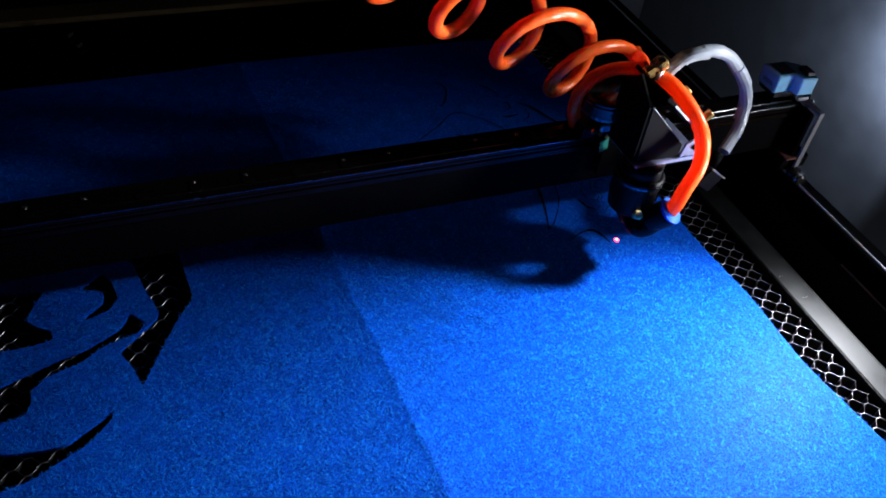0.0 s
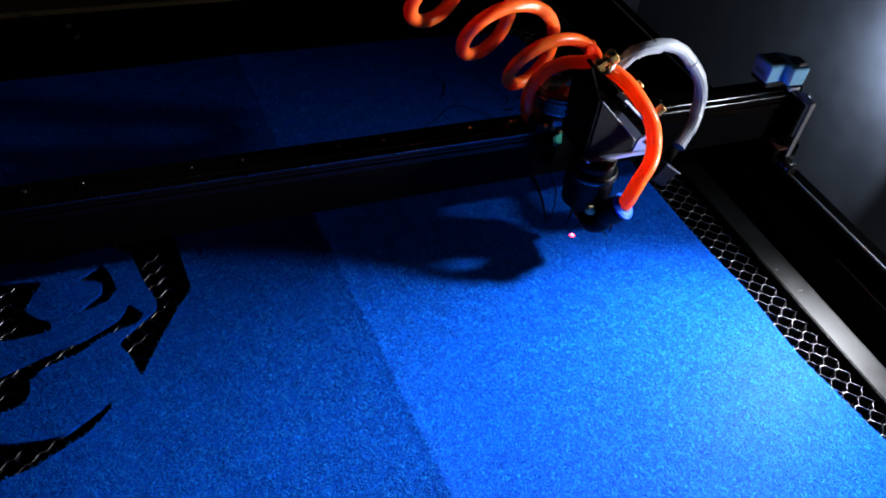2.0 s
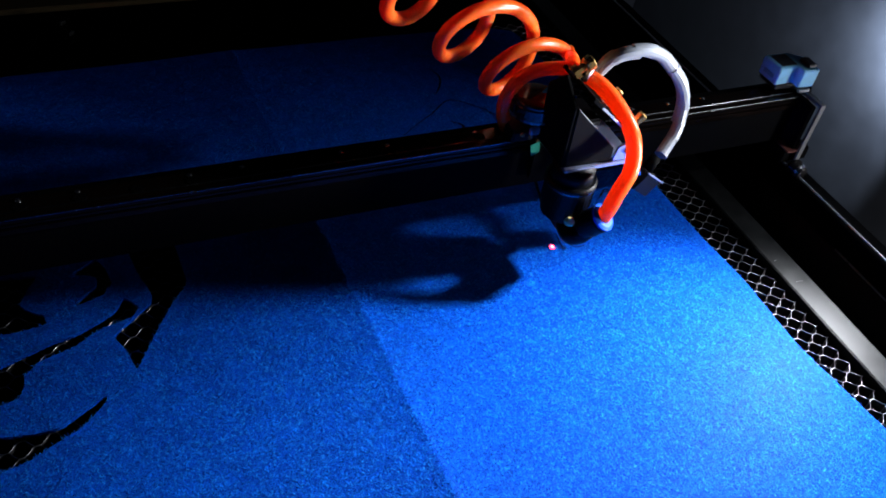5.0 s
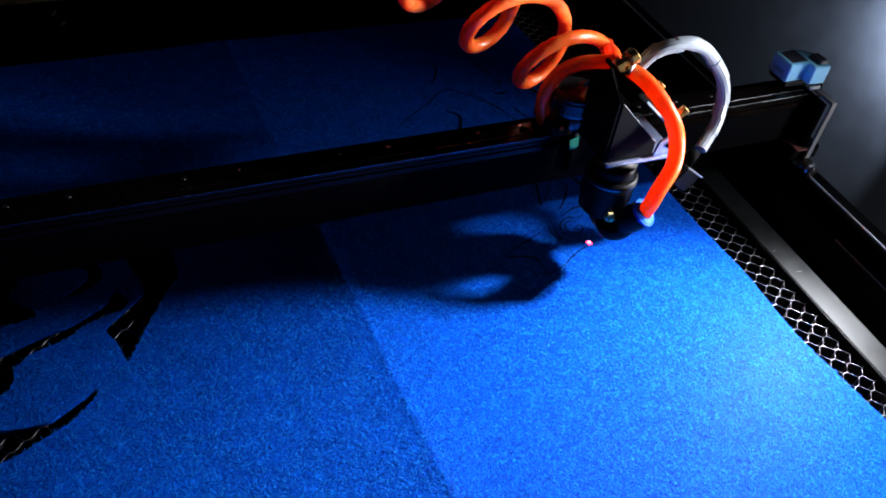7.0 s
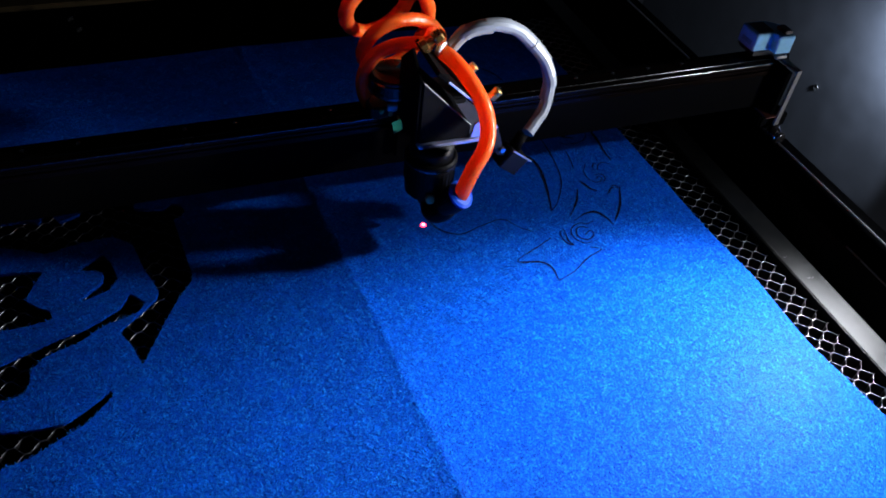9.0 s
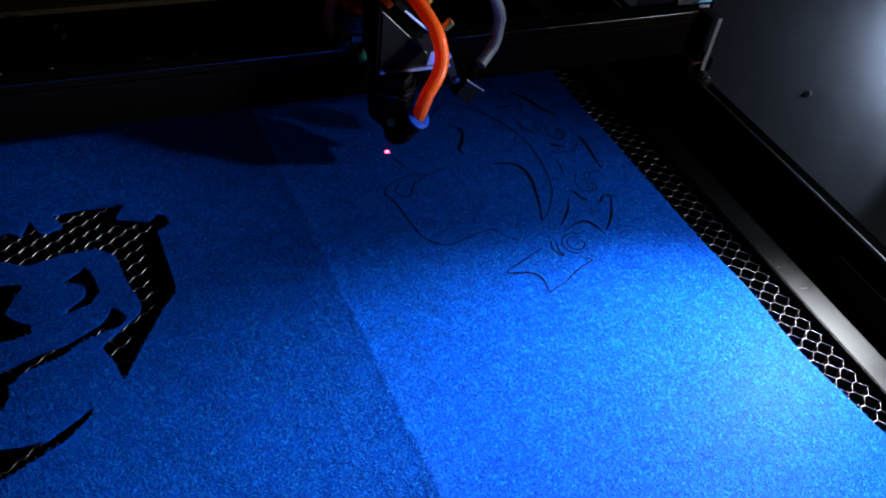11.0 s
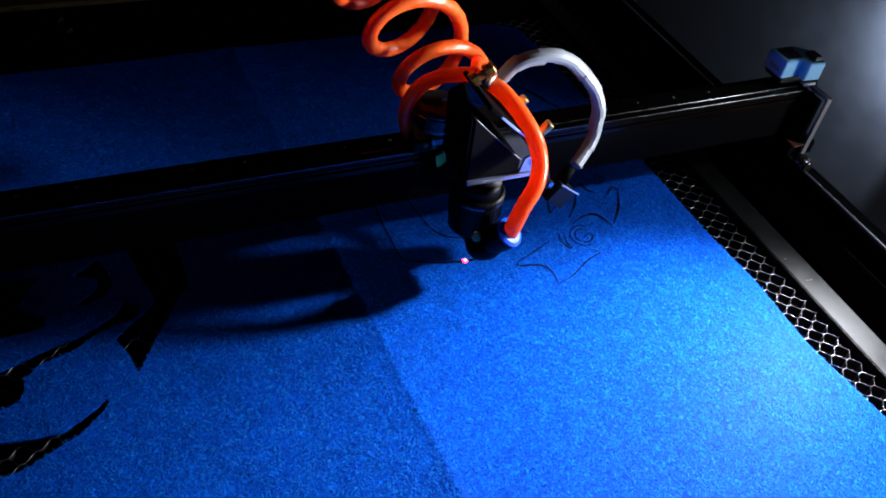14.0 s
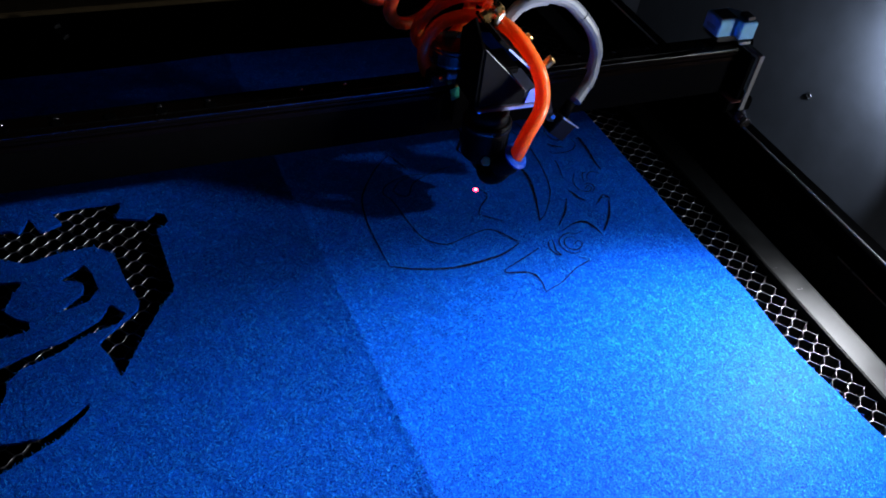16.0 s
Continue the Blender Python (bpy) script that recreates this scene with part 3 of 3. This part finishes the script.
# Thin tubes added along the guide edges to draw their bright highlight lines.
for y0, z0 in ((0.0320, 0.0703), (0.0376, 0.0707)):
    part("edge_glint", tube([(-0.72, y0 + 0.0003, z0 - 0.0001), (0.088, y0 + 0.0003, z0 - 0.0001)], 0.00042, 10), GREYEDGE, gd, "ground edge with its glint as a thin tube")
part("guide_groove", box(-0.72, 0.0882, 0.0320, 0.0330, 0.0668, 0.0680, 0.0002), SHADOWBLACK, gantry)
hole = bmesh.new()
bmesh.ops.create_cone(hole, cap_ends=True, segments=16, radius1=0.0036, radius2=0.0036, depth=0.0004)
hole_mesh = bpy.data.meshes.new("bolt_hole")
hole.to_mesh(hole_mesh)
hole_mesh.materials.append(SHADOWBLACK)
rim = lathe([(0, 0.0016), (0.0006, 0.0015), (0.001, 0.0008)], (0, 0, 0), (0, 0, 1), 12)
rim_mesh = bpy.data.meshes.new("bolt")
rim.to_mesh(rim_mesh)
rim_mesh.materials.append(BRIGHT)
for k in range(18):
    x = -0.4284 + 0.0295 * (k - 2)
    b = new("bolt_hole", hole_mesh)
    b.parent = gd
    b.location = (x, 0.0415, 0.0707)
    if k % 3 != 1 or x > -0.05:
        b = new("bolt", rim_mesh)
        b.parent = gantry
        b.location = (x - 0.001, 0.0468, 0.0704)

part("end_plate", box(0.0928, 0.0965, 0.0200, 0.066, 0.0200, 0.0686, 0.0005), SHADOWBLACK, gantry)
part("strap", prism([(0.0165, 0.0200), (0.0185, 0.0200), (0.0185, 0.0690), (0.0360, 0.0690), (0.0360, 0.0715), (0.0165, 0.0715)], "x", 0.0968, 0.1012, 0.0003), DULLSTRAP, gantry, "dull dark steel strap hanging to the roller")
part("tab", box(0.0900, 0.1000, 0.0345, 0.0375, 0.0716, 0.0740, 0.0004), PALE, gantry, "bright folded tab")
part("truck", box(0.0855, 0.1120, 0.020, 0.062, 0.018, 0.030, 0.0015), SHADOWBLACK, gantry)
part("foot_plate", box(0.0868, 0.0965, 0.0170, 0.0330, 0.0302, 0.0312, 0.0003), RUST, gantry, "reddish brown foot plate")
rl = part("roller", lathe([(0, .0040), (.0008, .0052), (.0080, .0052), (.0085, .0066), (.0110, .0066), (.0115, .004)], (0.0985, 0.006, 0.0165), (0.0985, 0.03, 0.0165), 24), GLOSS, gantry, "dark roller with a bright band", smooth=True)
part("band", lathe([(0, .0054), (.003, .0055), (.0032, .0054)], (0.0985, 0.0075, 0.0165), (0.0985, 0.03, 0.0165), 24), BRIGHT, rl, smooth=True)

sensor = part("sensor", prism([(0.0705, 0.0415), (0.0862, 0.0415), (0.0862, 0.0348), (0.1002, 0.0340), (0.1000, 0.0520), (0.0904, 0.0600), (0.0705, 0.0605)], "z", 0.0765, 0.0905, 0.0007), SENSOR, gantry, "sky blue plastic sensor housing")
part("label_top", box(0.0735, 0.0870, 0.0440, 0.0585, 0.0906, 0.0909, 0.0001), SENSORTOP, sensor, "dark label on top")
part("plug", box(0.0915, 0.0985, 0.0370, 0.0480, 0.0906, 0.0935, 0.0006), SENSORTOP, sensor, "dark plug")
part("side_mark", box(0.0700, 0.0704, 0.0455, 0.0560, 0.0805, 0.0835, 0), PRINT, sensor, "faint printed marks")
part("sensor_bracket", prism([(0.073, 0.042), (0.091, 0.040), (0.098, 0.035), (0.1, 0.06), (0.073, 0.06)], "z", 0.0722, 0.0764, 0.0004), BLACK, gantry, "black bracket with a screw")
part("cable", tube(spline([(0.0985, 0.045, 0.080), (0.106, 0.042, 0.074), (0.107, 0.038, 0.06), (0.100, 0.034, 0.045)]), 0.0011, 8), SHADOWBLACK, gantry, smooth=True)

# ---- laser head ----
head = thing("laser_head", "black laser cutting head with brass screws on the gantry", "laser head")
part("carriage", box(-0.030, 0.034, 0.0290, 0.0560, 0.0715, 0.0800, 0.0012), ANOD, head)
part("carriage_apron", box(-0.0125, 0.030, 0.0285, 0.0318, 0.040, 0.0728, 0.0008), SHADOWBLACK, head)
part("base_plate", box(-0.0122, 0.0390, -0.0088, 0.0350, 0.0727, 0.0752, 0.0007), BRACKET, head, "bare steel base plate with bright edges")
part("mirror_block", prism([(-.0118, .0754), (.0215, .0754), (.0215, .0842), (-.0118, .1180)], "y", -.0060, .0275, 0.0006), BLOCK, head)
part("cheek_plate", prism([(-.0052, .0754), (-.0052, .1180), (.0112, .1310), (.0275, .1160), (.0270, .0754)], "x", -.0140, -.0120, 0.0004), SHADOWBLACK, head)
# Lighter thread laid on the sloping edge as its glare line.
part("block_glare", tube([(-.0116, -.0063, .1181), (.0213, -.0063, .0846)], .00030, 6), DULL, head, "glare line on the block's edge")
mirror = part("mirror_plate", box(-0.0215, 0.0290, -0.0190, 0.0190, -0.0014, 0.0014, 0.0006), SHADOWBLACK, head, "tilted mirror plate with a bright edge")
mirror.matrix_basis = Matrix.Translation((0.0110, 0.0108, 0.1105)) @ pose(0, 0, 0, 0, 42.5, 0)
edge = part("edge_strip", box(-0.0120, 0.0150, -0.0196, -0.0191, -0.0004, 0.0010, 0.0002), PALE, mirror, "bare bright edge")
part("white_bracket", prism([(.0215, .0756), (.0360, .0756), (.0400, .0800), (.0330, .0900), (.0235, .0855)], "y", -.0072, -.0055, 0.0003), BRACKET, head, "pale steel bracket with a dark screw")
part("bracket_screw", lathe([(0, .0024), (.0012, .0022), (.0016, .001)], (.0310, -.0074, .0825), (.0310, -.03, .0825), 12), SHADOWBLACK, head)


def adjuster(x, y, z, turn):
    d = Vector((0.70, -0.05 + turn, 0.71)).normalized()
    p = Vector((x, y, z))
    a = part("adjusting_screw", lathe([(0, .0014), (.004, .0014), (.004, .0026), (.0065, .0026), (.0066, .0016), (.0085, .0016), (.0086, .0030), (.0150, .0031), (.0156, .0026)], p - d * 0.0156, p, 14), BRASS, head, "brass adjusting screw", smooth=False)
    coil = [p - d * (0.0152 - 0.0042 * k / 40) + (d.orthogonal() * math.cos(k * 0.9) + d.cross(d.orthogonal()) * math.sin(k * 0.9)).normalized() * 0.0027 for k in range(41)]
    part("spring", tube(coil, 0.0004, 6), BRIGHT, a, "bright steel spring", smooth=True)
    return a


adjuster(.0125, .0285, .1285, 0.0)
adjuster(.0285, .0130, .1135, 0.0)
adjuster(.0390, -.0020, .1045, 0.0)
part("hose_joint", lathe([(0, .0040), (.0006, .0044), (.0042, .0044), (.0045, .0026), (.0085, .0026), (.0088, .0042), (.0098, .0046), (.0138, .0046), (.0144, .0038)], (-.0060, .0170, .1265), (.0063, .0170, .1340), 8), BRASS, head, "brass hose joint with a hexagon nut")
part("ring", lathe([(0, .0047), (.0015, .0052), (.003, .0047)], (.0070, .0215, .1235), (.0100, .0180, .1225), 18), PALE, head, "ribbed bright ring", smooth=True)

# lens tube
part("neck", lathe([(0, .0138), (.0125, .0138)], (0, 0, 0.0610), (0, 0, 0.08), 32), HEADBLACK, head, smooth=True)
lens = part("lens_tube", lathe([(0, .0138), (.0012, .0150), (.0100, .0156), (.0230, .0160), (.0240, .0167), (.0280, .0167), (.0290, .0155)], (0, 0, 0.0340), (0, 0, 0.08), 40), HEADBLACK, head, smooth=False)
for k in range(36):
    a = 2 * math.pi * k / 36
    part("knurl", box(-0.0005, 0.0005, -0.0004, 0.0004, 0.0440, 0.0560, 0.0002), HEADBLACK, lens).matrix_basis = pose(0.0157 * math.cos(a), 0.0157 * math.sin(a), 0, 0, 0, math.degrees(a))
part("ring", lathe([(0, .0169), (.0014, .0169)], (0, 0, 0.0590), (0, 0, 0.08), 40), GUIDE, lens, "bright turned ring", smooth=False)
part("nozzle", lathe([(0, .0016), (.0006, .0026), (.0040, .0050), (.0105, .0084), (.0150, .0092), (.0158, .0092)], (0, 0, 0.0190), (0, 0, 0.08), 32), HEADBLACK, head, smooth=True)
part("nozzle_tip", lathe([(0, .0014), (.0012, .0022)], (0, 0, 0.0178), (0, 0, 0.08), 16), BRASS, head, "small copper nozzle tip", smooth=True)

# air fitting
part("elbow", tube(spline([(.0006, -.0020, .0300), (-0.0020, -0.0157, 0.0281), (0.0020, -0.0207, 0.0306), (0.0050, -0.0232, 0.0366)]), .0064, 18), HEADBLACK, head, "black plastic elbow", smooth=True)
part("set_screw", lathe([(0, .0034), (.0075, .0034), (.0082, .0022)], (-.0030, -.0120, .0362), (-.0054, -.0183, .0408), 6), PLUG, head, "brass hexagon plug")
part("fitting", lathe([(0, .0070), (.0010, .0080), (.0060, .0080), (.0065, .0088), (.0145, .0088), (.0155, .0082)], (0.0030, -0.0207, 0.0366), (0.0102, -0.0290, 0.0506), 26), HEADBLACK, head, "black push-in air fitting", smooth=False)
part("collar", lathe([(0, .0080), (.0010, .0090), (.0024, .0090), (.0034, .0070)], (0.0092, -0.0278, 0.0487), (0.0112, -0.0302, 0.0526), 26), BLUECOL, head, "blue release collar", smooth=False)

air = part("air_hose", tube(spline([(0.0098, -0.0284, 0.0498), (0.0115, -0.0296, 0.0579), (0.0160, -0.0277, 0.0680), (0.0236, -0.0238, 0.0785), (.0272, -.0180, .0882), (.0256, -.0115, .1002), (.0207, 0, .1104), (.0150, .0120, .1172), (.0100, .0225, .1196)], 8), .0049, 20), ORANGE, head, "glossy orange air hose", smooth=True)
for k in range(7):
    tx = part("print_bar", box(-0.0002, 0.0002, -0.0006, 0.0006, 0, 0.0016, 0), SHADOWBLACK, air, "faint printed bar")
    tx.matrix_basis = Matrix.Translation(Vector((.0136, -.0333, .0598)).lerp(Vector((.0205, -.0300, .0735)), k / 6.5)) @ pose(0, 0, 0, 8, 20, 20)

part("tail_hose", tube(spline([(.0060, .0320, .1195), (-.0020, .0400, .1160), (-.0120, .0440, .1135), (-.0230, .0450, .1085), (-.0300, .0450, .0985), (-.0315, .0450, .0870), (-.0280, .0455, .0750), (-.0240, .0480, .0690)], 6), .0044, 16), ORANGE, head, "orange hose running down behind the carriage", smooth=True)

# pulley cap
cap = part("pulley_cap", lathe([(0, .0150), (.0010, .0160), (.0100, .0160), (.0105, .0150), (.0120, .0150), (.0128, .0140)], (-.0135, .0375, .0870), (-.0135, .0375, .2), 36), GLOSS, head, "glossy black round pulley cap", smooth=False)
part("cap_band", lathe([(0, .0163), (.0015, .0163)], (-.0135, .0375, .0885), (-.0135, .0375, .2), 36), GUIDE, cap)
part("green_tag", prism([(-.0160, .1075), (-.0100, .1150), (-.0095, .1060)], "y", .0290, .0296, 0), GREEN, head, "green tag")
part("green_board", prism([(-.0170, .0690), (-.0110, .0715), (-.0095, .0630), (-.0150, .0600)], "y", .0270, .0276, 0), GREEN, head, "green board edge")
part("belt_clip", box(-.0215, -.0150, .0230, .0262, .0800, .0850, .0006), PALE, head, "pale clip")
for k in range(3):
    part("clip_screw", lathe([(0, .0017), (.0012, .0014)], (-.0240 + .006 * k, .0285, .0780 - .003 * k), (-.024 + .006 * k, -.1, .078 - .003 * k), 10), BRASS, head)

# pointer on the side with its wrapped cable
pointer = part("pointer", box(-0.0082, 0.0082, -0.0065, 0.0065, -0.0072, 0.0072, 0.0008), ANOD, head, "black block of the pointer")
pointer.matrix_basis = Matrix.Translation((0.0560, -0.0010, 0.0490)) @ pose(0, 0, 0, 0, 37, 0)
part("edge_strip", box(-0.0082, 0.0100, -0.0068, -0.0064, 0.0068, 0.0078, 0.0001), PALE, pointer, "bright edge")
part("pointer_arm", prism([(.0360, .0740), (.0440, .0560), (.0500, .0540), (.0420, .0770)], "y", -.0040, -.0015, 0.0003), BLACK, head)
part("pointer_screw", lathe([(0, .0022), (.0018, .0018)], (.0470, -.0042, .0600), (.0470, -.03, .0600), 12), BRIGHT, head)
part("cable_boot", lathe([(0, .0042), (.0110, .0036)], (.0580, .0000, .0560), (.0640, .0015, .0660), 18), SHADOWBLACK, head, smooth=True)
wrap_path = spline([(.0150, .0240, .1190), (.0250, .0215, .1325), (.0420, .0200, .1350), (.0560, .0200, .1300), (.0680, .0200, .1200), (.0800, .0200, .1060), (.0848, .0180, .0940), (.0842, .0150, .0850), (.0788, .0100, .0738), (.0665, .0020, .0650)], 10)
rnd_wrap = random.Random(3)
for k in range(0, len(wrap_path) - 4, 8):
    seg = wrap_path[k:k + 11]
    off = Vector((rnd_wrap.uniform(-0.0006, 0.0006), rnd_wrap.uniform(-0.0006, 0.0006), rnd_wrap.uniform(-0.0004, 0.0004)))
    r0 = rnd_wrap.uniform(0.0037, 0.0043)
    part("wrap_turn", tube([p + off for p in seg], 0, 12, None, [r0 * (1.0 + 0.10 * i / len(seg)) for i in range(len(seg))]), WRAP, head, "overlapping turn of grey spiral wrap")

spot = part("laser_spot", lathe([(0, .0021), (.0002, .0019), (.0004, .0013), (.0005, .0006)], (0, 0, 0.0003), (0, 0, .01), 14), RED, head, "glowing red laser spot", smooth=True)
part("spot_core", lathe([(0, .0009), (.0002, .0006)], (0, 0, 0.0008), (0, 0, .01), 10), WARM, spot, smooth=True)

# ---- coiled hose ----
coil = thing("coiled_hose", "glossy orange coiled air hose behind the laser head", "hose")
ARCS = []
PER, TURNS = 20, 5


def coil_point(a):
    return Vector((0.0044, 0.0640, 0.0900)) + Vector((0.0267, 0.0076, -0.0020)) * math.cos(a) + Vector((-0.0006, -0.0071, 0.0261)) * math.sin(a)


def coil_arcs():
    for k in range(2, PER * TURNS):
        a0, a1 = 2 * math.pi * (k - 0.8) / PER, 2 * math.pi * (k + 1.8) / PER
        pts = []
        for i in range(9):
            a = a0 + (a1 - a0) * i / 8
            pts.append(coil_point(a) + Vector((-0.030, 0.001, 0.026)) * ((a - 2 * math.pi * (k + 0.5) / PER) / (2 * math.pi)))
        ob = part("hose_link", tube(pts, 0, 14, None, [0.0032, 0.0039, 0.0042, 0.0042, 0.0042, 0.0042, 0.0042, 0.0039, 0.0032]), ORANGE, coil, smooth=True)
        ARCS.append((ob, (k + 0.5) / PER))


coil_arcs()
part("coil_end", tube(spline([(.0040, .0330, .1195), (.0100, .0420, .1180), (.0170, .0560, .1125), (.0215, .0635, .1080), (.0190, .0640, .1125)], 6), .0041, 14), ORANGE, coil, smooth=True)

# ---- work light, out of sight beside the bed ----
work = thing("work_light", "small LED work light on a bent black arm", "lamp")
part("arm", tube(spline([(0.3198, 0.060, 0.300), (0.270, 0.058, 0.290), (0.210, 0.045, 0.260), (0.171, 0.0350, 0.2200)]), 0.004, 12), BLACK, work, smooth=True)
part("shade", lathe([(0, .0165), (.010, .014), (.018, .005)], (0.1595, 0.0285, 0.2085), (0.173, 0.0363, 0.2195), 24), BLACK, work, smooth=True)

# Added housing, out of view; its plate keeps the panel glow off the felt.
far = thing("panel_fill_body", "added unseen lamp body facing the side panel", "lamp")
part("body", box(0.2835, 0.2855, 0.155, 0.175, 0.025, 0.045, 0.0006), BLACK, far)
part("stem", box(0.2840, 0.3197, 0.1500, 0.1545, 0.031, 0.039, 0.0006), BLACK, far)

# Body added for the low fill, out of view.
low = thing("low_fill_body", "added unseen lamp body low on the side panel", "lamp")
part("body", box(0.288, 0.3195, -0.130, -0.090, 0.025, 0.065, 0.003), BLACK, low)


def pull(x, y):
    """Stretch of the coil from turn to turn, by the place of the head."""
    return Vector((min(-0.003, -0.0645 - 0.2016 * x + 0.122 * y), 0.001, max(0.008, 0.0352 - 0.0365 * x - 0.1557 * y)))


def motions():
    walk(gantry, [(t, pose(0, y, 0)) for t, x, y in HEAD])
    walk(head, [(t, pose(x, y, 0)) for t, x, y in HEAD])
    walk(coil, [(t, pose(x, y, 0)) for t, x, y in HEAD])
    walk(spot, [(t, pose(0, 0, swell(x, y))) for t, x, y in HEAD])
    for ob, k in ARCS:
        walk(ob, [(t, Matrix.Translation(pull(x, y) * k)) for t, x, y in HEAD])
    for ob, t in BURNT:
        down, up = pose(0, 0, -0.0016), pose(0, 0, 0)
        t = max(0.14, min(t, 15.9))
        walk(ob, [(0, down), (t - 0.1, down), (t, up), (16.0, up)])


motions()
